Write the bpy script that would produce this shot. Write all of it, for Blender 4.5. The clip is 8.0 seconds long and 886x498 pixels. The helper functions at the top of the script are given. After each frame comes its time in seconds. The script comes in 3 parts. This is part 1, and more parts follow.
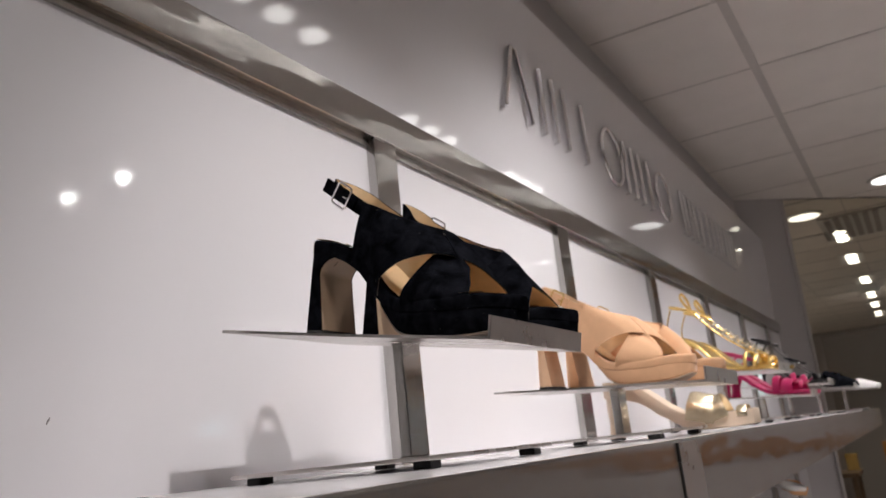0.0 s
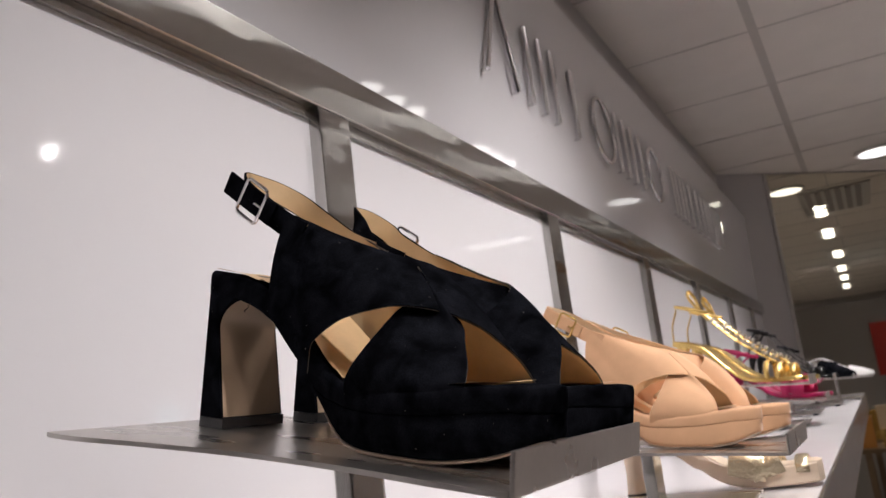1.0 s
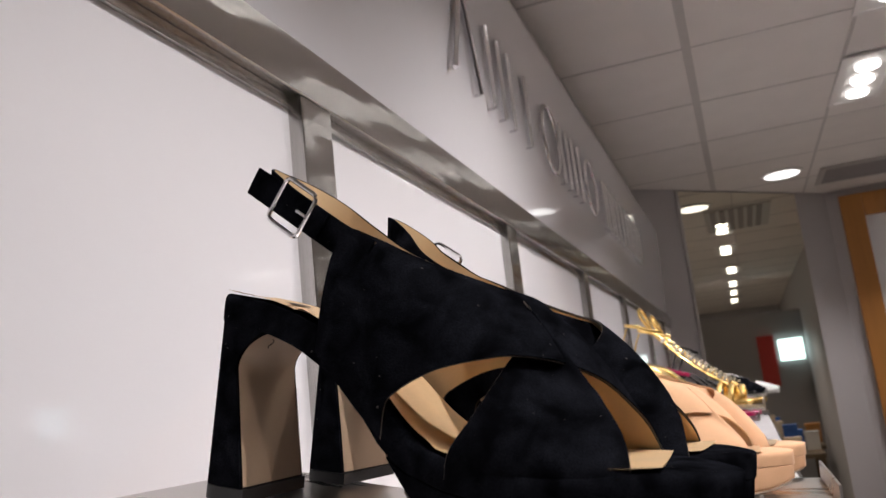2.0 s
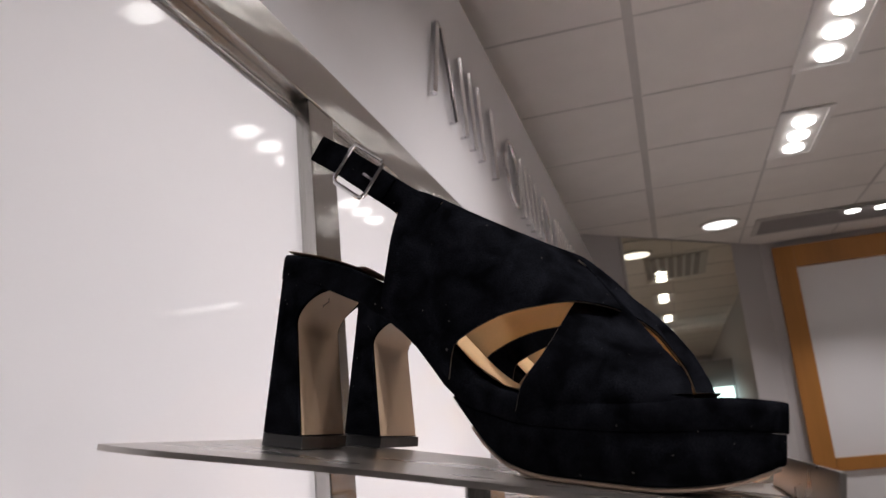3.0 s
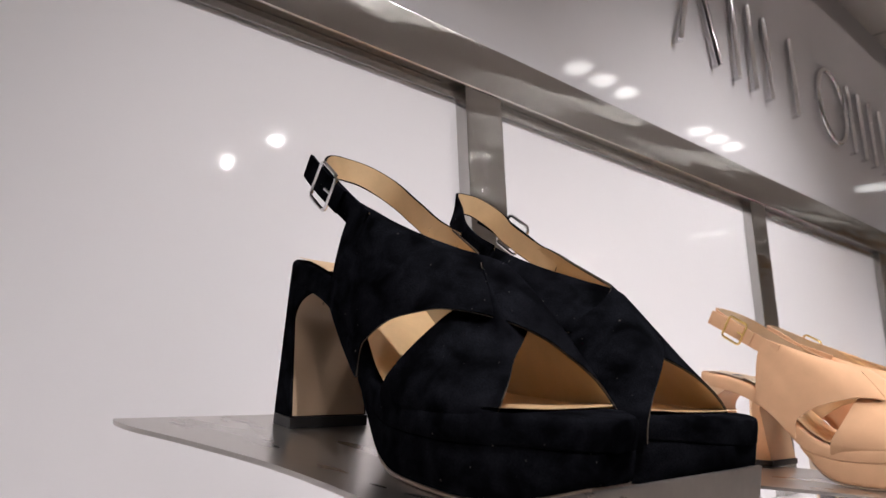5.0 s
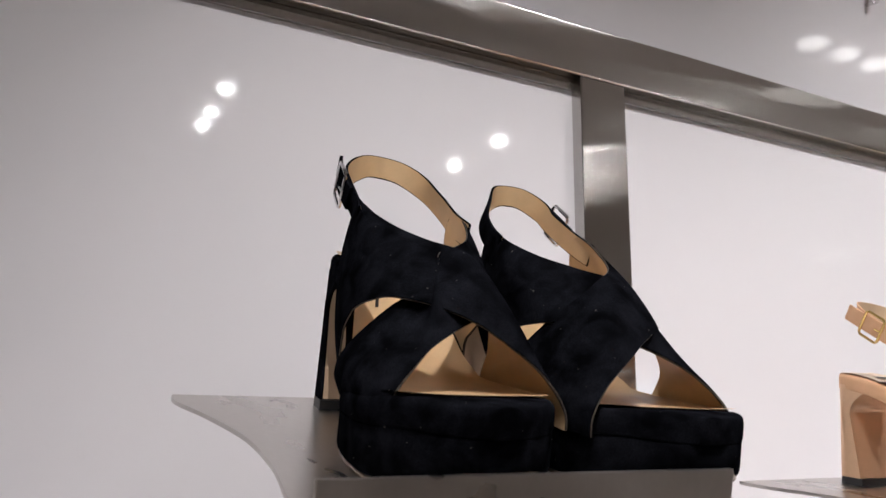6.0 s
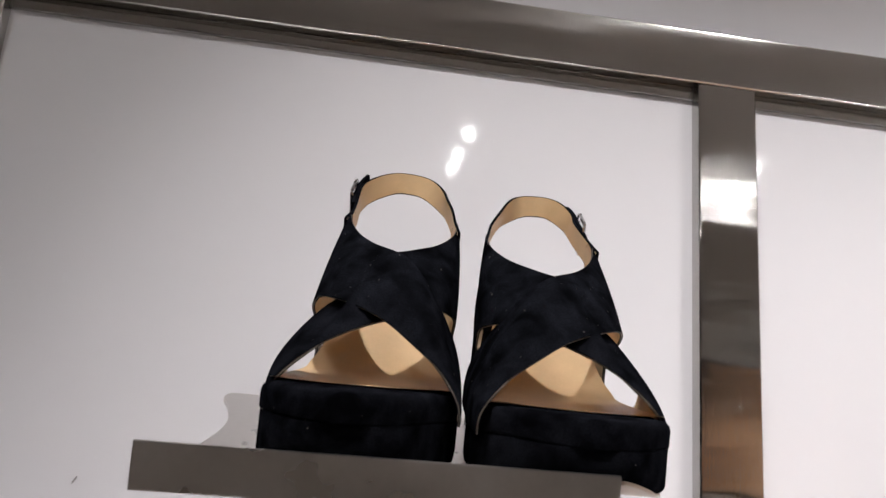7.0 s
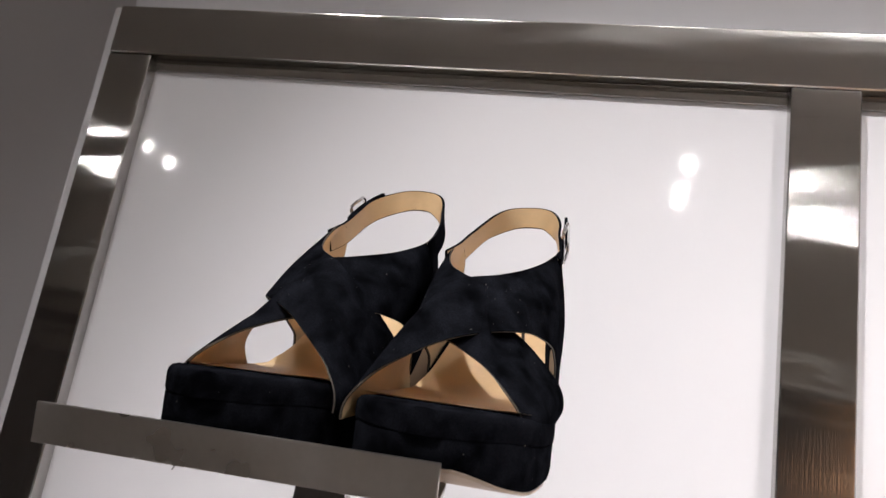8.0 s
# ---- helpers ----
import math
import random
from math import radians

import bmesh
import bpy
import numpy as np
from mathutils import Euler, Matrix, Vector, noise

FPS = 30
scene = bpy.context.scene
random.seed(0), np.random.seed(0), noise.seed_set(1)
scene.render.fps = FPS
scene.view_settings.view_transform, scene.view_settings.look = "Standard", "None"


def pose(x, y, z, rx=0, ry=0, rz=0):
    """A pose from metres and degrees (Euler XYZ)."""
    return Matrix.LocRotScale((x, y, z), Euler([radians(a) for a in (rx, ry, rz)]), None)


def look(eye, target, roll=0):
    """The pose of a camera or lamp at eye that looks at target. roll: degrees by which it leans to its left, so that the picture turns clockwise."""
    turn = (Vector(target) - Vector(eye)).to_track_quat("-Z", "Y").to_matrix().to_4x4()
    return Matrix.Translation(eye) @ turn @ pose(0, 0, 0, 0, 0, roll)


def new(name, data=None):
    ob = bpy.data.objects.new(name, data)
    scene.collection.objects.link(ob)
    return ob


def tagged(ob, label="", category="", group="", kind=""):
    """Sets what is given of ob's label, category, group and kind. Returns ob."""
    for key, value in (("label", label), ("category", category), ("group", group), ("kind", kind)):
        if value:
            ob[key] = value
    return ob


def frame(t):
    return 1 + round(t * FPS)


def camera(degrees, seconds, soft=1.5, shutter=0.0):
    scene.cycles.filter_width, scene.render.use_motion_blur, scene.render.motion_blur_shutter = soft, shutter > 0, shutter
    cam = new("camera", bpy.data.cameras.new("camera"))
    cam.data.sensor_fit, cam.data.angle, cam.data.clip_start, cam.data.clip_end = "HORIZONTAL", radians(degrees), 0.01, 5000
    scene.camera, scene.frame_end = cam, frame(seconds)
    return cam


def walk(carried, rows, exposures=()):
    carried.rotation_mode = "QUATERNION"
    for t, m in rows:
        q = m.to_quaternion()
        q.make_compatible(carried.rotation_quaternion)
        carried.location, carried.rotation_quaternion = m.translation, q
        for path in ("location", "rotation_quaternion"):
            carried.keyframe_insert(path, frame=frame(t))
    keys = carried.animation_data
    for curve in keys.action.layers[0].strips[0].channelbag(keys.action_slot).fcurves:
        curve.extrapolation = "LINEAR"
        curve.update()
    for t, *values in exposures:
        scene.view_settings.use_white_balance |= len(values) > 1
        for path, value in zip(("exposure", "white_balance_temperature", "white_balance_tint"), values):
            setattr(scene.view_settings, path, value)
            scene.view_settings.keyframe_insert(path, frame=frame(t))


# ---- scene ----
cam = camera(57.6, 8.0)

cam.data.dof.use_dof, cam.data.dof.focus_distance, cam.data.dof.aperture_fstop = True, 0.50, 19.0

PATH = [
    (0, (-0.927, -0.61, 1.441), (0.768, 0.332, 1.928), -6.1),
    (0.5, (-0.784, -0.549, 1.512), (0.931, 0.38, 1.955), -6.6),
    (1, (-0.683, -0.474, 1.553), (1.064, 0.409, 1.962), -6.9),
    (1.5, (-0.62, -0.423, 1.576), (1.178, 0.363, 1.962), -6.7),
    (2, (-0.635, -0.348, 1.595), (1.215, 0.306, 1.984), -6.3),
    (2.2, (-0.647, -0.32, 1.583), (1.219, 0.281, 1.978), -6.3),
    (3.3, (-0.686, -0.296, 1.554), (1.19, 0.189, 2.05), -5.3),
    (3.5, (-0.694, -0.31, 1.552), (1.16, 0.245, 2.055), -4.9),
    (4, (-0.679, -0.372, 1.548), (1.083, 0.44, 2.034), -3.9),
    (4.5, (-0.636, -0.439, 1.558), (0.974, 0.662, 2.0), -2.9),
    (5, (-0.586, -0.508, 1.564), (0.841, 0.831, 1.979), -2.2),
    (5.2, (-0.571, -0.531, 1.571), (0.766, 0.9, 1.977), -1.7),
    (6.3, (-0.442, -0.637, 1.552), (0.305, 1.165, 1.992), 1.5),
    (6.5, (-0.418, -0.659, 1.556), (0.201, 1.188, 2.01), 2.2),
    (7, (-0.317, -0.665, 1.541), (-0.073, 1.259, 2.031), 4.4),
    (7.5, (-0.204, -0.666, 1.552), (-0.313, 1.266, 2.058), 6.7),
    (8, (-0.137, -0.678, 1.536), (-0.553, 1.209, 2.053), 8.9),
]
walk(cam, [(t, look(eye, target, roll)) for t, eye, target, roll in PATH], exposures=[(0.0, 0.21, 6420, 9), (1.0, 0.19, 6450, 10), (2.0, 0.30, 6430, 10), (3.5, 0.26, 6400, 10), (5.2, 0.18, 6400, 10), (6.3, 0.11, 6300, 8), (8.0, 0.52, 6300, 7)])

# ---- light: a closed shop, lit by recessed ceiling lamps ----
world = bpy.data.worlds.new("world")
scene.world = world
world.use_nodes = True
world.node_tree.nodes["Background"].inputs[0].default_value = (0.9, 0.95, 1.0, 1)
world.node_tree.nodes["Background"].inputs[1].default_value = 0.05

CEIL = 2.70
WARM = (1.0, 0.935, 0.925)


def spot(x, y, power, target, cone=92, radius=0.016, z=CEIL - 0.035):
    lamp = bpy.data.lights.new("lamp", "SPOT")
    lamp.energy, lamp.color, lamp.spot_size, lamp.spot_blend, lamp.shadow_soft_size = power, WARM, radians(cone), 0.8, radius
    ob = new("lamp", lamp)
    ob.matrix_world = look((x, y, z), target)
    return ob


# fixtures: centre x, centre y, long axis, offsets of the bulbs along it, their powers, aim, cone
FIXTURES = [
    (-0.64, -0.80, "x", (-0.19, 0, 0.19), (12, 2, 40), (-0.10, -0.14, 1.12), 62),
    (0.74, -0.80, "x", (-0.16, 0, 0.16), (22, 19, 18), (0.64, -0.13, 1.14), 81),
    (1.84, -0.95, "x", (-0.16, 0, 0.16), (24, 24, 24), (1.86, -0.50, 1.0), 92),
    (2.79, -0.96, "x", (-0.16, 0, 0.16), (22, 22, 22), (2.80, -0.60, 0.9), 92),
    (1.17, -2.16, "y", (-0.18, 0.18), (4, 4), (0.75, -0.3, 0.9), 80),
    (0.085, -2.19, "y", (-0.19, -0.04, 0.19), (2, 2, 2), (0.1, -0.3, 0.9), 80),
    (-2.14, -2.31, "y", (-0.10, 0.10), (3, 3), (-1.15, 0.0, 1.7), 60),
    (4.35, -1.62, "y", (-0.16, 0, 0.16), (13, 13, 13), (4.4, -1.2, 0.6), 92),
    (4.35, -2.75, "y", (-0.16, 0, 0.16), (15, 15, 15), (4.3, -2.75, 0.0), 92),
    (4.37, -4.20, "y", (-0.16, 0, 0.16), (15, 15, 15), (4.37, -4.2, 0.0), 92),
    (4.36, -5.52, "y", (-0.16, 0.16), (22, 22), (4.36, -5.5, 0.0), 92),
    (4.35, -6.60, "y", (-0.16, 0.16), (22, 22), (4.36, -6.6, 0.0), 92),
    (4.34, -7.80, "y", (-0.16, 0.16), (22, 22), (4.36, -7.8, 0.0), 92),
    # unseen lamps at x = -0.6 and 1.6 are added to brighten the room
    (-0.6, -6.20, "y", (-0.16, 0.16), (40, 40), (-0.6, -6.2, 0.0), 92),
    (-2.5, -6.20, "y", (-0.16, 0.16), (40, 40), (-2.5, -6.2, 0.0), 92),
    (1.6, -6.20, "y", (-0.16, 0.16), (40, 40), (1.6, -6.2, 0.0), 92),
]
for fx, fy, axis, offsets, powers, aim, cone in FIXTURES:
    for k, power in zip(offsets, powers):
        dx, dy = (k, 0) if axis == "x" else (0, k)
        spot(fx + dx, fy + dy, power, (aim[0] + dx, aim[1] + dy, aim[2]), cone)


# ---- materials ----
def material(name, base, rough=0.5, metal=0.0, vary=0.12, scale=30.0, fine=400.0, bump=0.1, depth=0.0005, stretch=(1, 1, 1),
             coat=0.0, sheen=0.0, emit=0.0, rough_vary=0.1, spec=0.5, grain=None, wave=0.0):
    m = bpy.data.materials.new(name)
    m.use_nodes = True
    nt = m.node_tree
    n, l = nt.nodes, nt.links
    b = n["Principled BSDF"]
    co = n.new("ShaderNodeTexCoord")
    mp = n.new("ShaderNodeMapping")
    mp.inputs["Scale"].default_value = stretch
    l.new(co.outputs["Object"], mp.inputs["Vector"])

    def noise_tex(s, detail=3.0):
        t = n.new("ShaderNodeTexNoise")
        t.inputs["Scale"].default_value, t.inputs["Detail"].default_value = s, detail
        l.new(mp.outputs["Vector"], t.inputs["Vector"])
        return t

    big, small = noise_tex(scale), noise_tex(fine, 2.0)
    mix = n.new("ShaderNodeMix")
    mix.data_type = "RGBA"
    mix.inputs["A"].default_value = (*[c * (1 - vary) for c in base], 1)
    mix.inputs["B"].default_value = (*[min(1, c * (1 + vary)) for c in base], 1)
    add = n.new("ShaderNodeMath")
    add.operation = "MULTIPLY_ADD"
    l.new(small.outputs["Fac"], add.inputs[0])
    add.inputs[1].default_value = 0.4
    sub = n.new("ShaderNodeMath")
    sub.operation = "MULTIPLY_ADD"
    l.new(big.outputs["Fac"], sub.inputs[0])
    sub.inputs[1].default_value, sub.inputs[2].default_value = 1.4, -0.4
    l.new(sub.outputs[0], add.inputs[2])
    l.new(add.outputs[0], mix.inputs["Factor"])
    colour = mix.outputs["Result"]
    l.new(colour, b.inputs["Base Color"])
    rr = n.new("ShaderNodeMapRange")
    rr.inputs["To Min"].default_value, rr.inputs["To Max"].default_value = max(0.02, rough * (1 - rough_vary)), min(1, rough * (1 + rough_vary))
    l.new(big.outputs["Fac"], rr.inputs["Value"])
    l.new(rr.outputs[0], b.inputs["Roughness"])
    b.inputs["Metallic"].default_value = metal
    b.inputs["Coat Weight"].default_value = coat
    b.inputs["Coat Roughness"].default_value = 0.08
    b.inputs["Sheen Weight"].default_value = sheen
    b.inputs["Sheen Roughness"].default_value = 0.4
    b.inputs["Specular IOR Level"].default_value = spec
    normal = None
    if wave:
        ripple = n.new("ShaderNodeTexNoise")
        ripple.inputs["Scale"].default_value, ripple.inputs["Detail"].default_value = 9.0, 1.0
        sheet = n.new("ShaderNodeMapping")
        sheet.inputs["Scale"].default_value = (0.7, 1, 3.0)
        l.new(co.outputs["Object"], sheet.inputs["Vector"])
        l.new(sheet.outputs["Vector"], ripple.inputs["Vector"])
        wb = n.new("ShaderNodeBump")
        wb.inputs["Strength"].default_value, wb.inputs["Distance"].default_value = 1.0, wave
        l.new(ripple.outputs["Fac"], wb.inputs["Height"])
        normal = wb.outputs[0]
    if bump:
        bp = n.new("ShaderNodeBump")
        bp.inputs["Strength"].default_value, bp.inputs["Distance"].default_value = bump, depth
        l.new(small.outputs["Fac"], bp.inputs["Height"])
        if normal:
            l.new(normal, bp.inputs["Normal"])
        normal = bp.outputs[0]
    if normal:
        l.new(normal, b.inputs["Normal"])
    if grain:
        # brushed metal: gloss spreads across the brushing
        across = n.new("ShaderNodeCombineXYZ")
        for i, v in enumerate(grain):
            across.inputs[i].default_value = v
        b.inputs["Anisotropic"].default_value = 1.0
        l.new(across.outputs[0], b.inputs["Tangent"])
    if emit:
        b.inputs["Emission Color"].default_value = (*base, 1)
        b.inputs["Emission Strength"].default_value = emit
    return m


STEEL_X = material("brushed_steel_horizontal", (0.50, 0.485, 0.465), 0.14, 1.0, 0.05, 3, 1400, 0.7, 0.0002, (1, 1, 0.02), grain=(1, 0, 0), wave=0.0013)
STEEL_Z = material("brushed_steel_upright", (0.50, 0.485, 0.465), 0.12, 1.0, 0.06, 3, 1400, 0.9, 0.0002, (1, 1, 0.012), grain=(1, 0, 0), wave=0.0013)
STEEL_P = material("satin_steel_plate", (0.56, 0.53, 0.505), 0.30, 1.0, 0.14, 28, 300, 0.2, 0.0003, (1, 0.35, 1), rough_vary=0.6)
CHROME = material("chrome", (0.72, 0.71, 0.72), 0.12, 1.0, 0.03, 20, 100, 0)
PANEL = material("white_gloss_laminate", (0.80, 0.785, 0.805), 0.045, 0, 0.015, 2, 60, 0.04, 0.0004, coat=0.0, spec=0.35)
FASCIA = material("white_lacquered_fascia", (0.70, 0.685, 0.705), 0.05, 0, 0.02, 2, 60, 0.04, 0.0004, spec=0.5)
PAINT = material("warm_grey_paint", (0.48, 0.455, 0.46), 0.6, 0, 0.04, 2, 200, 0.15)
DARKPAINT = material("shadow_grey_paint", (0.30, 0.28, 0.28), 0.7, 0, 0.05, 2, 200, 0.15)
TILE = material("mineral_ceiling_tile", (0.74, 0.70, 0.67), 0.9, 0, 0.05, 6, 220, 0.5, 0.001)
TBAR = material("ceiling_t_bar", (0.50, 0.47, 0.45), 0.5, 0, 0.05)
FLOOR = material("beige_stone_floor", (0.52, 0.47, 0.42), 0.35, 0, 0.1, 4, 90, 0.05)
GAP = material("shadow_gap_black", (0.03, 0.03, 0.03), 0.6, 0, 0.1)
LEDGE = material("white_gloss_ledge", (0.74, 0.72, 0.73), 0.18, 0, 0.03, 3, 80, 0.03)


def suede_material(name, dark, light, lint):
    """Napped leather: brushed patches, fine grain and a little lint; no gloss."""
    m = bpy.data.materials.new(name)
    m.use_nodes = True
    n, l = m.node_tree.nodes, m.node_tree.links
    b = n["Principled BSDF"]
    b.inputs["Roughness"].default_value, b.inputs["Specular IOR Level"].default_value = 1.0, 0.0
    co = n.new("ShaderNodeTexCoord")

    def tex(scale, detail, low, high, a, c, distort=0.0):
        t, r = n.new("ShaderNodeTexNoise"), n.new("ShaderNodeMapRange")
        t.inputs["Scale"].default_value, t.inputs["Detail"].default_value, t.inputs["Distortion"].default_value = scale, detail, distort
        l.new(co.outputs["Object"], t.inputs["Vector"])
        for key, v in (("From Min", low), ("From Max", high), ("To Min", a), ("To Max", c)):
            r.inputs[key].default_value = v
        l.new(t.outputs["Fac"], r.inputs["Value"])
        return t, r.outputs[0]

    def mixed(fac, a, c):
        x = n.new("ShaderNodeMix")
        x.data_type = "RGBA"
        l.new(fac, x.inputs["Factor"])
        for key, v in (("A", a), ("B", c)):
            if isinstance(v, tuple):
                x.inputs[key].default_value = (*v, 1)
            else:
                l.new(v, x.inputs[key])
        return x.outputs["Result"]

    patch, nap = tex(70, 4, 0.34, 0.74, 0, 1, 0.4)
    fine, grain = tex(1400, 2, 0.3, 0.7, 0.55, 1.45)
    mul = n.new("ShaderNodeMath")
    mul.operation = "MULTIPLY"
    l.new(nap, mul.inputs[0])
    l.new(grain, mul.inputs[1])
    colour = mixed(mul.outputs[0], dark, light)
    if lint:
        speck, on = tex(520, 0, 0.85, 0.88, 0, 0.5)
        colour = mixed(on, colour, (0.16, 0.15, 0.14))
    l.new(colour, b.inputs["Base Color"])
    bp = n.new("ShaderNodeBump")
    bp.inputs["Strength"].default_value, bp.inputs["Distance"].default_value = 0.5, 0.0004
    l.new(fine.outputs["Fac"], bp.inputs["Height"])
    l.new(bp.outputs[0], b.inputs["Normal"])
    return m


SUEDE = suede_material("black_suede", (0.0022, 0.0023, 0.0030), (0.0120, 0.0128, 0.0168), True)
PIPING = material("worn_edge_piping", (0.07, 0.055, 0.042), 0.5, 0, 0.4, 80, 900, 0.2)
EDGE = material("black_leather_edge", (0.012, 0.011, 0.011), 0.4, 0, 0.2, 60, 900, 0.2, spec=0.3)
LINING = material("tan_leather_lining", (0.62, 0.435, 0.245), 0.45, 0, 0.10, 60, 700, 0.25, 0.0002, spec=0.35)
HEELTAN = material("tan_heel_leather", (0.52, 0.375, 0.255), 0.4, 0, 0.06, 40, 700, 0.1, 0.0002, spec=0.4)
RUBBER = material("black_rubber", (0.015, 0.015, 0.016), 0.5, 0, 0.2, 80, 900, 0.2)
OUTSOLE = material("beige_leather_outsole", (0.45, 0.35, 0.27), 0.3, 0, 0.1, 50, 500, 0.1)
NUDE = material("nude_suede", (0.72, 0.43, 0.25), 0.8, 0, 0.07, 60, 1300, 0.4, 0.0004, sheen=0.15, spec=0.2)
NUDEHEEL = material("rose_gold_heel", (0.80, 0.53, 0.33), 0.30, 0.55, 0.08, 30, 300, 0.05)
NUDEBED = material("rose_gold_footbed", (0.78, 0.58, 0.38), 0.3, 0.6, 0.1, 60, 500, 0.15)
GOLD = material("gold_metallic_leather", (0.80, 0.56, 0.20), 0.26, 0.9, 0.12, 60, 500, 0.4, 0.0004)
CROC = material("pale_gold_croc_leather", (0.86, 0.74, 0.52), 0.25, 0.85, 0.15, 90, 260, 0.9, 0.0012)
CREAM = material("cream_leather", (0.74, 0.60, 0.46), 0.45, 0, 0.05, 40, 500, 0.15)
MAGENTA = material("magenta_satin", (0.45, 0.006, 0.10), 0.4, 0, 0.15, 40, 600, 0.2, sheen=0.2)
WHITE = material("white_patent_leather", (0.78, 0.77, 0.76), 0.25, 0, 0.03, 30, 300, 0.1)
CRYSTAL = material("clear_crystal", (0.85, 0.82, 0.75), 0.05, 0.7, 0.05, 50, 300, 0)
OAK = material("orange_stained_oak", (0.44, 0.19, 0.045), 0.42, 0, 0.22, 6, 60, 0.2, 0.0006, (1, 1, 0.08))
MIRROR = material("mirror_glass", (0.76, 0.73, 0.62), 0.015, 1.0, 0.005, 2, 50, 0)
LAMPGLOW = material("lamp_lens", (1.0, 0.97, 0.93), 0.3, 0, 0, 5, 50, 0, emit=5)
TRIM = material("white_lamp_trim", (0.75, 0.72, 0.70), 0.4, 0, 0.03)
SIGNGLOW = material("backlit_sign", (0.65, 0.9, 1.0), 0.4, 0, 0.1, 5, 50, 0, emit=3)
RED = material("red_panel", (0.45, 0.03, 0.02), 0.5, 0, 0.1)
BROWN = material("brown_wood_table", (0.13, 0.085, 0.05), 0.4, 0, 0.2, 6, 60, 0.1)
BLUE = material("blue_box_card", (0.05, 0.16, 0.55), 0.4, 0, 0.2)


# ---- helpers for meshes ----
BOXED = set()


def finish(name, bm, mat, smooth=35):
    if id(bm) in BOXED:
        BOXED.discard(id(bm))
        smooth = 8
    bmesh.ops.recalc_face_normals(bm, faces=bm.faces)
    me = bpy.data.meshes.new(name)
    bm.to_mesh(me)
    bm.free()
    me.materials.append(mat)
    if smooth:
        me.shade_smooth()
        me.set_sharp_from_angle(angle=radians(smooth))
    return me


def part(name, bm, mat, parent, label="", smooth=35):
    ob = new(name, finish(name, bm, mat, smooth))
    ob.parent = parent
    if label:
        ob["label"] = label
    return ob


def thing(name, label, category, group="", m=None):
    ob = new(name)
    ob.empty_display_size = 0.05
    if m is not None:
        ob.matrix_world = m
    return tagged(ob, label, category, group)


def box(bm, x0, x1, y0, y1, z0, z1, bevel=0.0, seg=2):
    BOXED.add(id(bm))
    r = bmesh.ops.create_cube(bm, size=1.0, matrix=Matrix.Translation(((x0 + x1) / 2, (y0 + y1) / 2, (z0 + z1) / 2)) @ Matrix.Diagonal((x1 - x0, y1 - y0, z1 - z0, 1)))
    if bevel:
        edges = list({e for v in r["verts"] for e in v.link_edges})
        bmesh.ops.bevel(bm, geom=edges, offset=bevel, segments=seg, profile=0.7, affect="EDGES", clamp_overlap=True)
    return bm


def boxed(*a, **k):
    return box(bmesh.new(), *a, **k)


def setting(name, bm, mat, label, category, smooth=35):
    return tagged(new(name, finish(name, bm, mat, smooth)), label, category, kind="structure")


def loft(bm, rings, cap=True, closed=True):
    """Joins rings of equal length into a skin."""
    vs = [[bm.verts.new(p) for p in r] for r in rings]
    n = len(vs[0])
    for a, b in zip(vs, vs[1:]):
        for i in range(n if closed else n - 1):
            j = (i + 1) % n
            bm.faces.new((a[i], a[j], b[j], b[i]))
    if cap:
        bm.faces.new(vs[0])
        bm.faces.new(list(reversed(vs[-1])))
    return bm


def smooth_path(points, per=8):
    """Catmull-Rom through points of any length."""
    pts = np.array(points, float)
    ext = np.vstack([2 * pts[0] - pts[1], pts, 2 * pts[-1] - pts[-2]])
    out = []
    for i in range(1, len(ext) - 2):
        a, b, c, d = ext[i - 1], ext[i], ext[i + 1], ext[i + 2]
        for s in np.linspace(0, 1, per, endpoint=False):
            out.append(0.5 * (2 * b + (c - a) * s + (2 * a - 5 * b + 4 * c - d) * s**2 + (3 * b - a - 3 * c + d) * s**3))
    out.append(pts[-1])
    return np.array(out)


def tube(bm, points, radius, sides=10, closed=False):
    pts = [Vector(p) for p in points]
    n, rings = len(pts), []
    up = Vector((0.13, 0.21, 0.97))
    for i, p in enumerate(pts):
        a = pts[(i - 1) % n] if closed or i else pts[0]
        b = pts[(i + 1) % n] if closed or i < n - 1 else pts[-1]
        t = (b - a).normalized()
        u = t.cross(up).normalized()
        v = t.cross(u)
        r = radius[i] if isinstance(radius, (list, tuple)) else radius
        rings.append([p + r * (math.cos(k * 2 * math.pi / sides) * u + math.sin(k * 2 * math.pi / sides) * v) for k in range(sides)])
    if closed:
        rings.append(rings[0])
        loft(bm, rings, cap=False)
        bmesh.ops.remove_doubles(bm, verts=bm.verts, dist=1e-6)
    else:
        loft(bm, rings)
    return bm


def disc(bm, centre, r, z0, z1, sides=24):
    ring = lambda z, k: [(centre[0] + k * math.cos(2 * math.pi * i / sides), centre[1] + k * math.sin(2 * math.pi * i / sides), z) for i in range(sides)]
    return loft(bm, [ring(z0, r * 0.96), ring(z0 + (z1 - z0) * 0.3, r), ring(z1, r)])


# ---- the display wall ----
PITCH, MULL, LEDGE_Z, BACK = 0.70, 0.0574, 1.43, 0.016
X0, X1 = -0.674, 4.0
display = tagged(new("display_wall"), "brushed steel frame with white gloss panels on a shop wall", "wall display", kind="structure")


def rail_profile(z0, z1, x0, x1):
    """A flat steel rail with rounded edges and a bead along its lower inner edge."""
    bm = boxed(x0, x1, 0.0, 0.06, z0, z1, bevel=0.003, seg=3)
    return bm


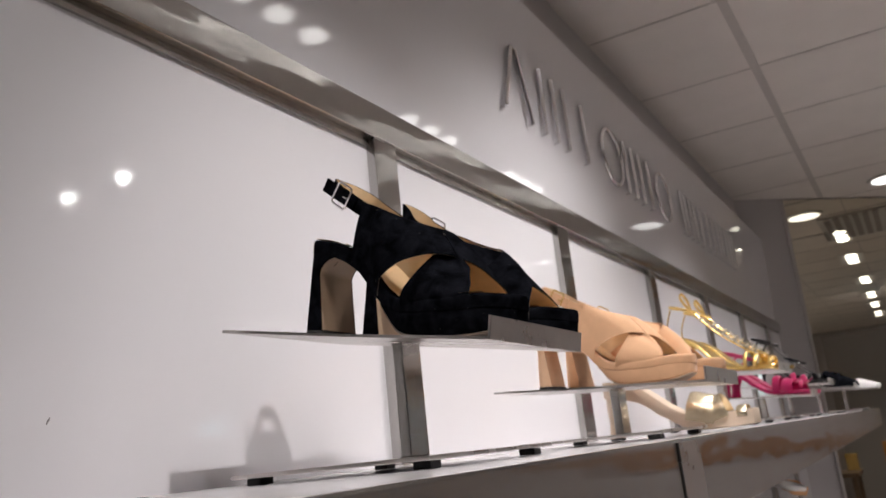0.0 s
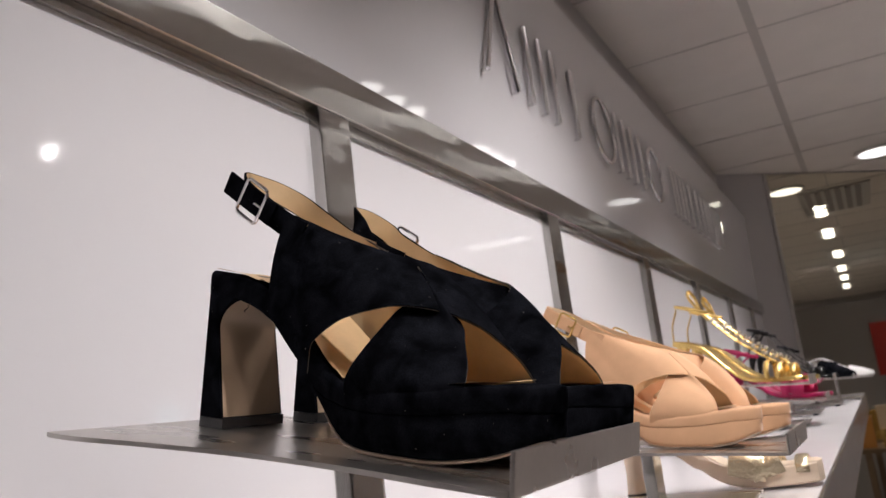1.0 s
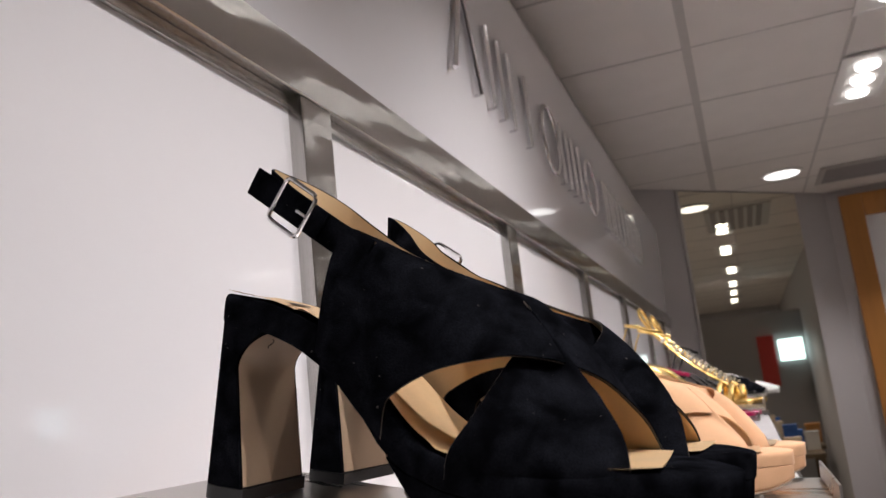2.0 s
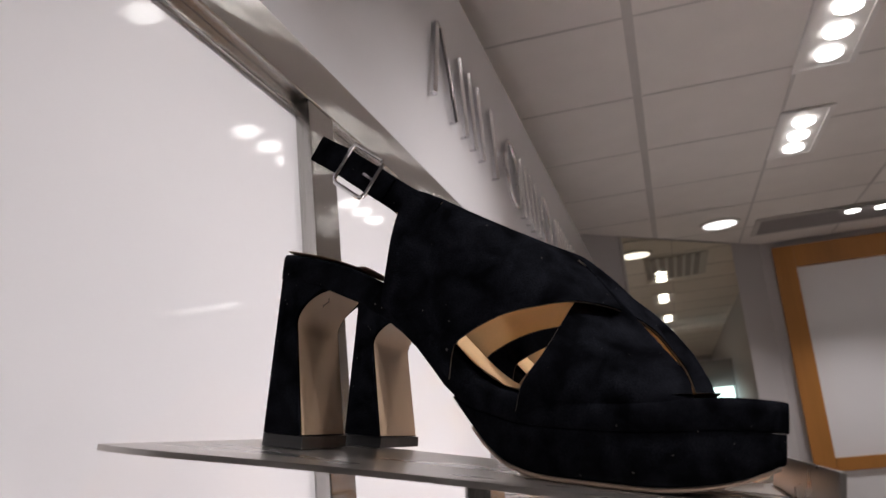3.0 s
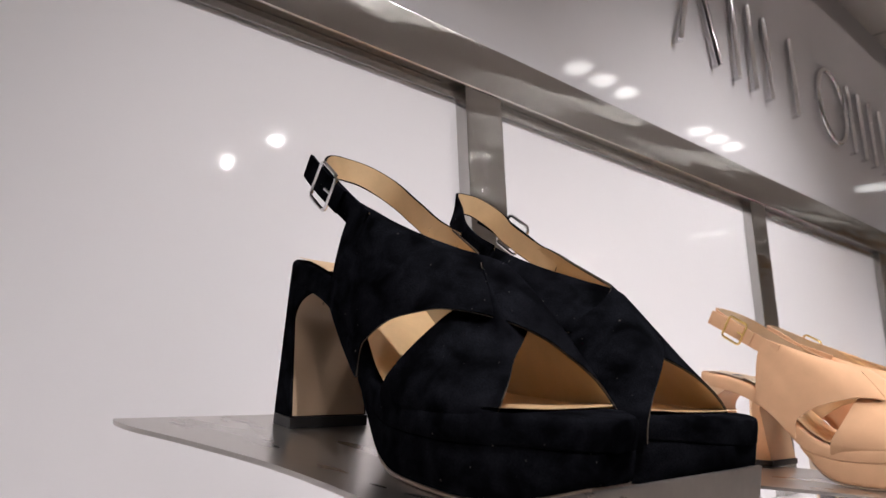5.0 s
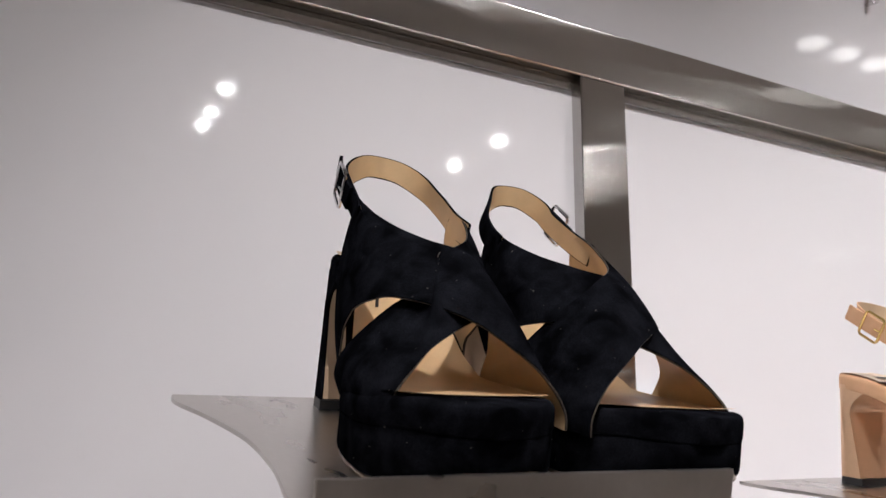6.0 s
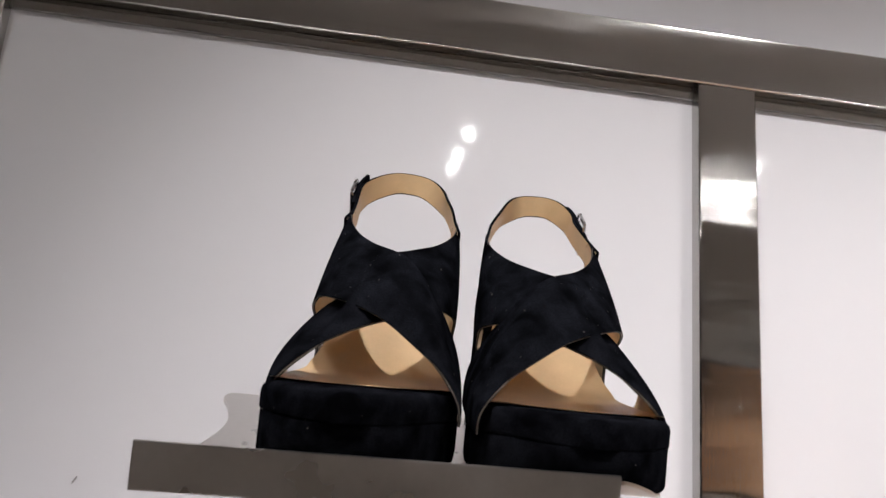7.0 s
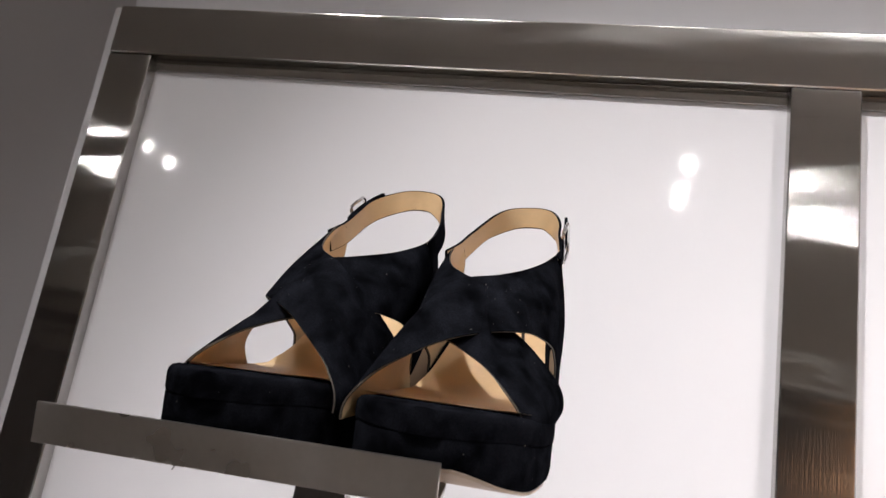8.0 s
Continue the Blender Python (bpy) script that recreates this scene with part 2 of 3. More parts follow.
part("top_rail", rail_profile(1.9, 1.9555, X0, X1), STEEL_X, display)
part("left_stile", boxed(X0, -0.625, 0.0005, 0.06, 1.0, 1.8995, bevel=0.003, seg=3), STEEL_Z, display)
part("end_cap", boxed(X0 - 0.010, X0 - 0.0005, 0.004, 0.0995, 1.0, 1.955, bevel=0.002), FASCIA, display, "pale lacquered end cap")
for k in range(6):
    part("mullion", boxed(k * PITCH, k * PITCH + MULL, 0.0005, 0.058, LEDGE_Z - 0.01, 1.8995, bevel=0.003, seg=3), STEEL_Z, display)
lefts = [-0.625] + [k * PITCH + MULL for k in range(6)]
rights = [k * PITCH for k in range(6)] + [X1]
for a, b in zip(lefts, rights):
    part("panel", boxed(a - 0.004, b + 0.004, BACK, BACK + 0.012, LEDGE_Z - 0.02, 1.904, bevel=0.001), PANEL, display, "white gloss panel")
    part("inner_bead", boxed(a, b, 0.0115, BACK, 1.8870, 1.8997, bevel=0.0012), STEEL_X, display)
bm = loft(bmesh.new(), [[(-0.503 + 0.0010 * math.cos(a) * k + 0.0015 * math.sin(a), y, 1.5 + 0.0035 * math.sin(a) * k) for a in np.linspace(0, 2 * math.pi, 10)[:-1]] for y, k in ((BACK - 0.0006, 0.8), (BACK + 0.001, 1.0))])
part("scuff_mark", bm, DARKPAINT, display, "small dark scuff on the gloss panel")
bm = boxed(X0, X1, 0.0, 0.05, 0.0, 0.492, bevel=0.003)
bm.transform(pose(0, 0.020, 1.9565, 2.0))
setting("fascia", bm, FASCIA, "white lacquered fascia above the steel frame", "fascia")
setting("wall_north", boxed(-7.0, 5.6, 0.10, 0.25, 0.0, CEIL + 0.3), PAINT, "warm grey painted shop wall", "wall")

ledge = tagged(new("display_ledge"), "long white gloss ledge with brushed steel apron", "ledge", kind="structure")
part("ledge_top", boxed(X0, X1, -0.395, BACK - 0.002, LEDGE_Z - 0.014, LEDGE_Z, bevel=0.002), LEDGE, ledge)
part("ledge_apron", boxed(X0, X1, -0.40, -0.3955, 1.345, LEDGE_Z - 0.0, bevel=0.002), STEEL_X, ledge, "brushed steel apron")
# thin upright strip of satin steel on the apron's front
part("apron_strip", boxed(-0.135, -0.055, -0.4022, -0.4002, 1.348, LEDGE_Z - 0.003, bevel=0.0006), STEEL_P, ledge)
# shade under the ledge is put into this board's darker grey
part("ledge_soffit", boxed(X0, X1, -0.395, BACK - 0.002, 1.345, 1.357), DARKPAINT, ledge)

# lower tier under the ledge
lower = tagged(new("lower_display"), "white lower display panels with steel uprights", "wall display", kind="structure")
for a, b in zip(lefts, rights):
    part("panel", boxed(a - 0.004, b + 0.004, BACK, BACK + 0.012, 0.75, 1.345), PANEL, lower)
for k in range(6):
    part("mullion", boxed(k * PITCH, k * PITCH + MULL, 0.0, 0.03, 0.75, 1.345, bevel=0.002), STEEL_Z, lower)
part("lower_shelf", boxed(X0, X1, -0.42, BACK, 0.72, 0.75, bevel=0.003), LEDGE, lower)
part("base_cabinet", boxed(X0, X1, -0.40, BACK, 0.0, 0.72, bevel=0.003), PAINT, lower)


# ---- wall sign: plain chrome strokes on stand-offs, no lettering ----
sign = thing("wall_sign", "polished chrome bar sign on stand-off pins", "sign")


SY = 0.003


def stroke(points, r=0.0062):
    part("stroke", tube(bmesh.new(), points, r, 8), CHROME, sign, smooth=60)
    for p in (points[0], points[-1]):
        part("pin", tube(bmesh.new(), [(p[0], p[1], p[2]), (p[0], 0.0205, p[2])], 0.003, 6), CHROME, sign)


def ring(cx, cz, rx, rz):
    pts = [(cx + rx * math.cos(a), SY, cz + rz * math.sin(a)) for a in np.linspace(0, 2 * math.pi, 33)[:-1]]
    part("ring", tube(bmesh.new(), pts, 0.0062, 8, closed=True), CHROME, sign, smooth=60)
    for s in (-1, 1):
        part("pin", tube(bmesh.new(), [(cx + s * rx, SY, cz), (cx + s * rx, 0.0205, cz)], 0.003, 6), CHROME, sign)


LZ0, LZ1 = 2.121, 2.283
for xa, xb in ((0.507, 0.572), (0.642, 0.589), (0.720, 0.720), (0.792, 0.792), (0.864, 0.864), (0.992, 0.992)):
    stroke([(xa, SY, LZ0), (xb, SY, LZ1)])
ring(1.217, 2.202, 0.084, 0.082)
for x in (1.340, 1.417, 1.494, 1.581):
    stroke([(x, SY, LZ0), (x, SY, LZ1)])
ring(1.750, 2.202, 0.084, 0.082)
for x in (2.007, 2.063, 2.135, 2.201, 2.299, 2.422, 2.524, 2.616, 2.688, 2.780, 2.852, 2.934):
    stroke([(x, SY, LZ0), (x, SY, LZ1)])

# ---- ceiling, floor and the far walls ----
bm = bmesh.new()
XS = [1.49 + 0.59 * k for k in range(-15, 7)]
YS = [0.255, -0.335] + [-0.865 - 0.59 * k for k in range(0, 16)]
for xa, xb in zip(XS, XS[1:]):
    for yb, ya in zip(YS, YS[1:]):
        box(bm, xa + 0.003, xb - 0.003, ya + 0.003, yb - 0.003, CEIL, CEIL + 0.02)
for x in XS:
    box(bm, x - 0.012, x + 0.012, YS[-1], YS[0], CEIL + 0.003, CEIL + 0.025)
setting("ceiling", bm, TILE, "beige mineral tile ceiling with T-bar grid", "ceiling", 0)
bm = bmesh.new()
for x in XS:
    box(bm, x - 0.004, x + 0.004, YS[-1], YS[0], CEIL - 0.002, CEIL + 0.002)
for k, y in enumerate(YS):
    w = 0.015 if k == 1 else 0.006
    box(bm, XS[0], XS[-1], y - w, y + w, CEIL - 0.0025, CEIL + 0.0015)
setting("ceiling_trim", bm, TBAR, "grey metal T-bars between ceiling tiles", "ceiling", 0)
setting("ceiling_slab", boxed(-7.4, 6.2, -10.4, 0.4, CEIL + 0.03, CEIL + 0.2), PAINT, "painted slab above the ceiling", "ceiling")
setting("floor", boxed(-7.4, 6.2, -10.4, 0.4, -0.2, 0.0), FLOOR, "beige stone shop floor", "floor")
setting("wall_west", boxed(-7.2, -7.0, -10.2, 0.25, 0, CEIL + 0.03), PAINT, "warm grey painted wall", "wall")
setting("wall_south", boxed(-7.0, 5.6, -10.2, -10.0, 0, CEIL + 0.03), PAINT, "warm grey painted wall", "wall")
setting("wall_east", boxed(5.02, 5.2, -10.0, -0.98, 0, CEIL + 0.002), PAINT, "warm grey painted wall beside the mirror", "wall")


def on_diagonal(a, b, z0, z1, thick, bevel=0.002):
    """A slab along the 45 degree corner line x + y = 4.02, from x = a to x = b."""
    bm = boxed(0, (b - a) * math.sqrt(2), 0, thick, z0, z1, bevel=bevel)
    bm.transform(Matrix.Translation((a, 4.02 - a, 0)) @ Matrix.Rotation(radians(-45), 4, "Z"))
    return bm


setting("wall_corner", on_diagonal(3.80, 5.12, 0, CEIL, 0.12), PAINT, "warm grey diagonal corner wall", "wall")
corner = thing("wall_mirror", "tall frameless mirror on a diagonal corner wall", "mirror")
bm = on_diagonal(4.15, 4.82, 0.25, 2.69, 0.006, 0.001)
bm.transform(Matrix.Translation((-0.006, -0.006, 0)))
part("glass", bm, MIRROR, corner)
bm = on_diagonal(4.14, 4.152, 0.24, 2.695, 0.012)
bm.transform(Matrix.Translation((-0.0085, -0.0085, 0)))
part("edge_strip", bm, TBAR, corner)

# framed panel door in the east wall
door = tagged(new("door_1"), "white door in a wide orange oak frame", "door", kind="structure")
part("door_jamb", boxed(4.98, 5.02, -1.20, -1.07, 0, 2.655, bevel=0.004), OAK, door)
part("door_jamb", boxed(4.98, 5.02, -2.48, -2.35, 0, 2.655, bevel=0.004), OAK, door)
part("door_head", boxed(4.98, 5.02, -2.349, -1.201, 2.51, 2.655, bevel=0.004), OAK, door)
part("door_rail", boxed(4.985, 5.02, -2.349, -1.201, 1.20, 1.28, bevel=0.004), OAK, door)
part("door_leaf", boxed(5.005, 5.02, -2.349, -1.201, 0.0, 2.509), PANEL, door)

# ceiling fixtures
for fx, fy, axis, offsets, powers, aim, cone in FIXTURES:
    fixture = thing("ceiling_lamp", "white rectangular recessed ceiling lamp with three bulbs", "ceiling lamp", "recessed ceiling lamps")
    hx, hy = (0.285, 0.10) if axis == "x" else (0.10, 0.285)
    bm = bmesh.new()
    box(bm, fx - hx, fx + hx, fy - hy, fy - hy + 0.02, CEIL - 0.012, CEIL - 0.005)
    box(bm, fx - hx, fx + hx, fy + hy - 0.02, fy + hy, CEIL - 0.012, CEIL - 0.005)
    box(bm, fx - hx, fx - hx + 0.02, fy - hy + 0.0201, fy + hy - 0.0201, CEIL - 0.012, CEIL - 0.005)
    box(bm, fx + hx - 0.02, fx + hx, fy - hy + 0.0201, fy + hy - 0.0201, CEIL - 0.012, CEIL - 0.005)
    part("trim", bm, TRIM, fixture)
    part("tray", boxed(fx - hx + 0.02, fx + hx - 0.02, fy - hy + 0.02, fy + hy - 0.02, CEIL - 0.008, CEIL - 0.005), TRIM, fixture)
    for k in offsets:
        dx, dy = (k, 0) if axis == "x" else (0, k)
        part("bulb", disc(bmesh.new(), (fx + dx, fy + dy), 0.042, CEIL - 0.022, CEIL - 0.0085), LAMPGLOW, fixture)
# only the first downlight is known; the other three are unseen, added for fill
for x, y in ((4.20, -0.71), (2.6, -3.6), (-0.5, -4.2), (-3.0, -4.2)):
    down = thing("downlight", "round white recessed downlight", "ceiling lamp", "round downlights")
    part("rim", disc(bmesh.new(), (x, y), 0.115, CEIL - 0.014, CEIL - 0.005), TRIM, down)
    part("lens", disc(bmesh.new(), (x, y), 0.095, CEIL - 0.019, CEIL - 0.0145), material("downlight_lens", (1, 0.98, 0.95), 0.4, emit=1.6), down)
vent = thing("ceiling_vent", "dark grey slotted ceiling air vent", "vent")
part("frame", boxed(4.25, 4.68, -1.75, -0.92, CEIL - 0.012, CEIL - 0.005, bevel=0.002), TBAR, vent)
for k in range(6):
    part("slat", boxed(4.29 + 0.06 * k, 4.325 + 0.06 * k, -1.72, -0.95, CEIL - 0.018, CEIL - 0.0125), DARKPAINT, vent)

# ---- shoe stands ----
SLOPE = math.degrees(math.atan2(0.0495, 0.273))
STAND = Matrix.Translation((-0.292, -0.066, 1.5716)) @ pose(0, 0, 0, SLOPE)


def stand_at(dx, dy, dz, slope):
    return Matrix.Translation((dx - 0.292, dy - 0.066, dz + 1.5716)) @ pose(0, 0, 0, slope)


def shoe_stand(dx=0.0, dy=0.0, dz=0.0, slope=SLOPE, label="satin steel shoe stand with a sloped plate and front lip"):
    """Sloped steel plate with waved sides and a front lip, on a post with a flat foot."""
    at = stand_at(dx, dy, dz, slope)
    st = thing("shoe_stand", label, "shoe stand", "shoe stands on the ledge", at)
    rows = []
    for v, w in smooth_path([(0, 0.092), (0.010, 0.0945), (0.03, 0.094), (0.07, 0.086), (0.13, 0.079), (0.19, 0.082), (0.24, 0.0905), (0.278, 0.0945)], 5):
        rows.append((v, w))
    bm = bmesh.new()
    loft(bm, [[(-w, -v, 0), (w, -v, 0), (w, -v, -0.0025), (-w, -v, -0.0025)] for v, w in rows])
    part("plate", bm, STEEL_P, st)
    part("lip", boxed(-0.0945, 0.0945, -0.2805, -0.2782, -0.0025, 0.0160, bevel=0.0008), STEEL_P, st)
    inv = at.inverted()
    px, py = -0.290 + dx, -0.205 + dy
    top = 1.5716 + dz - (0.205 - 0.066) * math.tan(radians(slope)) - 0.003
    bm = boxed(px - 0.0155, px + 0.0155, py - 0.006, py + 0.006, LEDGE_Z + 0.0095, top, bevel=0.0015)
    bm.transform(inv)
    part("post", bm, STEEL_Z, st)
    bm = boxed(px - 0.115, px + 0.115, py - 0.085, py + 0.115, LEDGE_Z + 0.0065, LEDGE_Z + 0.0100, bevel=0.001)
    bm.transform(inv)
    part("foot", bm, STEEL_P, st)
    for a in (-0.095, 0.095):
        for c in (-0.070, 0.100):
            bm = boxed(px + a - 0.008, px + a + 0.008, py + c - 0.008, py + c + 0.008, LEDGE_Z + 0.0003, LEDGE_Z + 0.0062, bevel=0.001)
            bm.transform(inv)
            part("rubber_pad", bm, RUBBER, st, "black rubber pad")
    return st


# ---- the block-heeled crossover sandal ----
FT = [0, .03, .05, .07, .09, .105, .12, .131, .15, .19, .225, .25]
TOP = [.0990, .0945, .0890, .0805, .066, .0525, .0395, .0350, .0335, .0345, .0385, .0385]
FB = [0, .03, .052, .078, .092, .104, .117, .129, .14, .155, .2, .225, .25]
BOT = [.085, .080, .0735, .059, .047, .033, .018, .006, .0015, 0, 0, .004, .0135]
FW = [0, .003, .010, .03, .05, .07, .09, .11, .13, .15, .17, .19, .205, .22, .232, .241, .2465, .249]
HALF = [.0190, .0258, .0278, .0285, .0285, .029, .0315, .036, .041, .0465, .0482, .0474, .0446, .0392, .0330, .0250, .0165, .008]
def top_h(f):
    return float(np.mean(np.interp([f - .006, f, f + .006], FT, TOP)))


def bot_h(f):
    return float(np.mean(np.interp([f - .006, f, f + .006], FB, BOT)))


def half_w(f):
    return float(np.interp(f, FW, HALF))


# edges of a crossing strap, from the outer heel quarter over the vamp to the inner toe: along the foot, outwards, up
UPPER_EDGE = [(.067, .0325, .072), (.068, .0330, .088), (.0685, .0312, .104), (.0705, .0292, .117), (.0770, .0285, .1275), (.090, .0280, .1235), (.106, .0248, .1165), (.125, .0180, .1095),
              (.143, .0080, .1040), (.162, -.0080, .0985), (.1640, -.0185, .0885), (.1590, -.0305, .0735), (.1500, -.0450, .0520), (.1420, -.0490, .0380), (.1390, -.0445, .0260)]
LOWER_EDGE = [(.106, .0372, .038), (.107, .0368, .0525), (.113, .0372, .0585), (.121, .0372, .0635), (.131, .0365, .0680), (.144, .0330, .0712), (.158, .0270, .0732), (.175, .0150, .0710),
              (.190, -.003, .0650), (.200, -.0170, .0575), (.2085, -.0285, .0490), (.2140, -.0365, .0410), (.2170, -.0410, .0340), (.2185, -.0425, .0290), (.2190, -.0425, .0240)]
BULGE_OVER = [.001, .0015, .002, .0015, .001, .001, .0015, .0025, .0030, .0030, .0025, .0015, .001, .001, .001]
BULGE_UNDER = [.001, .0015, .002, .002, .002, .002, .002, .001, .0005, .0005, .0005, .001, .002, .002, .001]
LIFT = [0, 0, 0, 0, .0005, .0015, .0025, .003, .003, .002, .001, 0, 0, 0, 0]


def strap_grid(mirror, off):
    """Points of a strap, row by row from its upper to its lower edge, pushed out by off."""
    side = -1 if mirror else 1
    quarter = [0, .001, .002, .003, .005, .007, .007, .006, .003, 0, 0, 0, 0, 0, 0] if mirror else [0] * 15
    back = [0] * 9 + [.001, .002, .004, .006, .007, .007] if mirror else [0] * 15
    rear = [0] * 15 if mirror else [0] * 11 + [.008, .016, .019, .019]
    slim = [0] * 15 if mirror else [0] * 11 + [.002, .0065, .0085, .0040]
    tuck = [0] * 9 + [.002, .010, .0035, 0, 0, 0] if mirror else [0] * 15
    up = smooth_path([(f - .3 * k - r, side * (l + q + k + i), h - .5 * k) for (f, l, h), q, k, r, i in zip(UPPER_EDGE, quarter, tuck, rear, slim)], 6)
    low = smooth_path([(f - k, side * (l + q * .5), h) for (f, l, h), q, k in zip(LOWER_EDGE, quarter, back)], 6)
    swell = smooth_path([(v, 0, 0) for v in (BULGE_UNDER if mirror else BULGE_OVER)], 6)[:, 0]
    lift = smooth_path([(0 if mirror else v, 0, 0) for v in LIFT], 6)[:, 0]
    ts = np.linspace(0, 1, 15)
    g = np.array([[u + (w - u) * t for t in ts] for u, w in zip(up, low)])

    def normals(grid):
        n = np.cross(np.gradient(grid, axis=0), np.gradient(grid, axis=1))
        n /= np.maximum(np.linalg.norm(n, axis=2, keepdims=True), 1e-9)
        return n if n[0, 7, 1] * side > 0 else -n

    g = g + normals(g) * (swell[:, None, None] * (4 * ts * (1 - ts))[None, :, None] + lift[:, None, None] * ts[None, :, None])
    return g + normals(g) * off


def sandal(label, at, outer, upper, lining, bed, heel_mat, breast_mat, metal, group="", shear=0.0, sag=0.0, lean=0.0, wide=0.0, toe=1.0):
    """outer: -1 or 1, the side of its buckle in local x. Toe along local -y."""
    sh = thing("sandal", label, "sandal", group, at)
    P = lambda f, l, h: Vector((outer * l, -(min(f, .20) + max(f - .20, 0) * toe + shear * l), h))

    # sole layers
    def layer(f0, f1, low, high, inset=0.0, n=46, r=0.0045, r2=0.0012):
        bm, rings = bmesh.new(), []
        for f in f0 + (f1 - f0) * (0.5 - 0.5 * np.cos(np.linspace(0, math.pi, n))):
            w, a, b = max(half_w(f) - inset, 0.002), low(f), high(f)
            e1, e2 = min(r, (b - a) * 0.45, w * 0.5), min(r2, (b - a) * 0.45, w * 0.5)
            pts, wi = [], max(w - .0035 * min(max((f - .10) / .04, 0), 1), .002)
            for cx, cz, a0, e in ((w - e1, b - e1, 0, e1), (-wi + e1, b - e1, 90, e1), (-wi + e2, a + e2, 180, e2), (w - e2, a + e2, 270, e2)):
                for d in (0, 30, 60, 90):
                    pts.append(P(f, cx + e * math.cos(radians(a0 + d)), cz + e * math.sin(radians(a0 + d))))
            rings.append(pts)
        return loft(bm, rings)

    split = lambda f: max(bot_h(f), top_h(f) - .0125) if f > .125 else bot_h(f) + max(0, (f - .10) / .025) * max(0, top_h(f) - .0125 - bot_h(f)) if f > .10 else bot_h(f)
    part("footbed_board", layer(0.0, .249, split, top_h), upper, sh)
    part("platform", layer(.108, .2475, lambda f: bot_h(f) + .0016, lambda f: max(split(f) - .0002, bot_h(f) + .002), .0006, r=.0006, r2=.0040), upper, sh)
    part("outsole", layer(.118, .245, bot_h, lambda f: bot_h(f) + .0018, .0025, r=.0008), OUTSOLE, sh, "smooth beige leather outsole")
    bm = bmesh.new()
    rings = []
    for f in np.linspace(.003, .221, 50):
        w = half_w(f) - .0032
        rings.append([P(f, w * k * (1 if k > 0 else .915), top_h(f) + .0009 + .0025 * (abs(k) ** 3) * (1 if .05 < f < .13 else .3)) for k in np.linspace(-1, 1, 13)])
    loft(bm, rings, cap=False, closed=False)
    part("footbed", bm, bed, sh, "smooth tan leather footbed")
    part("size_stamp", loft(bmesh.new(), [[P(f, l, top_h(f) + .0016) for l in (-.010, .010)] for f in (.030, .033, .036)], cap=False, closed=False), EDGE, sh)

    # heel: flared block, wrapped at back and sides, leather at the breast
    def heel_ring(h, front):
        k = h / .084
        w, d = .0293 - .0014 * k, front
        pts = [(d, w)]
        pts += [(d * .45, w * 1.0)]
        for a in np.linspace(0, 180, 15):
            pts.append((.010 - .010 * math.sin(radians(a)) ** 0.7, w * math.copysign(abs(math.cos(radians(a))) ** 0.55, math.cos(radians(a)))))
        pts += [(d * .45, -w * 1.0), (d, -w)]
        return [P(f, l, h) for f, l in pts]

    depth = lambda h: .0275 - .0115 * min(1, h / .062) + (.022 * ((h - .062) / .022) ** 2 if h > .062 else 0)
    hs = list(np.linspace(.0065, .062, 9)) + list(np.linspace(.066, .0880, 9))
    part("heel", loft(bmesh.new(), [heel_ring(h, depth(h)) for h in hs]), heel_mat, sh)
    bm = bmesh.new()
    rings = []
    for h in list(np.linspace(.007, .062, 9)) + list(np.linspace(.065, .080, 7)):
        w = .0295 - .0014 * h / .084 - .0020
        if h > .072:
            w -= .009 * (1 - math.sqrt(max(0.0, 1 - ((h - .072) / .0085) ** 2)))
        rings.append([P(depth(h) + .0007, w * k, h) for k in np.linspace(-1, 1, 9)])
    loft(bm, rings, cap=False, closed=False)
    part("heel_breast", bm, breast_mat, sh, "smooth tan heel breast")
    part("heel_tip", loft(bmesh.new(), [heel_ring(h, .0282) for h in (0, .0005, .0062)]), RUBBER, sh)

    if upper is SUEDE and outer < 0:
        part("loose_thread", tube(bmesh.new(), [P(depth(.076) + .0016, .012, .0775), P(depth(.074) + .004, .0112, .0752), P(depth(.072) + .003, .0118, .0730), P(depth(.071) + .0035, .0108, .0722)], .0003, 5), EDGE, sh)
    part("insole_print", loft(bmesh.new(), [[P(f, l + .25 * (f - .075), top_h(f) + .0022) for l in (.0105, .0125)] for f in np.linspace(.066, .090, 9)], cap=False, closed=False), EDGE, sh)

    # two crossing straps
    def cross(mirror, o_out, o_in, name):
        def sheet(off):
            return [[P(*p) for p in row] for row in strap_grid(mirror, off)]

        top, low = sheet(o_out), sheet(o_in)
        bm = bmesh.new()
        vt = [[bm.verts.new(p) for p in r] for r in top]
        vl = [[bm.verts.new(p) for p in r] for r in low]
        n, m = len(vt), len(vt[0])
        for i in range(n - 1):
            for j in range(m - 1):
                bm.faces.new((vt[i][j], vt[i + 1][j], vt[i + 1][j + 1], vt[i][j + 1]))
            for j in (0, m - 1):
                bm.faces.new((vt[i][j], vt[i + 1][j], vl[i + 1][j], vl[i][j]))
        for i in (0, n - 1):
            for j in range(m - 1):
                bm.faces.new((vt[i][j], vt[i][j + 1], vl[i][j + 1], vl[i][j]))
        ob = part(name, bm, upper, sh, smooth=60)
        part("lining", loft(bmesh.new(), sheet(o_in + .0001), cap=False, closed=False), lining, ob, "tan leather lining", smooth=60)
        rim = bmesh.new()
        tube(rim, [r[-1] for r in sheet((o_out + o_in) / 2)], .00036, 6)
        tube(rim, [r[0] for r in sheet((o_out + o_in) / 2)[30:]], .00036, 6)
        part("piping", rim, PIPING if upper is SUEDE else lining, ob)

    cross(True, -.0004, -.0020, "under_strap")
    cross(False, .0020, .0004, "over_strap")

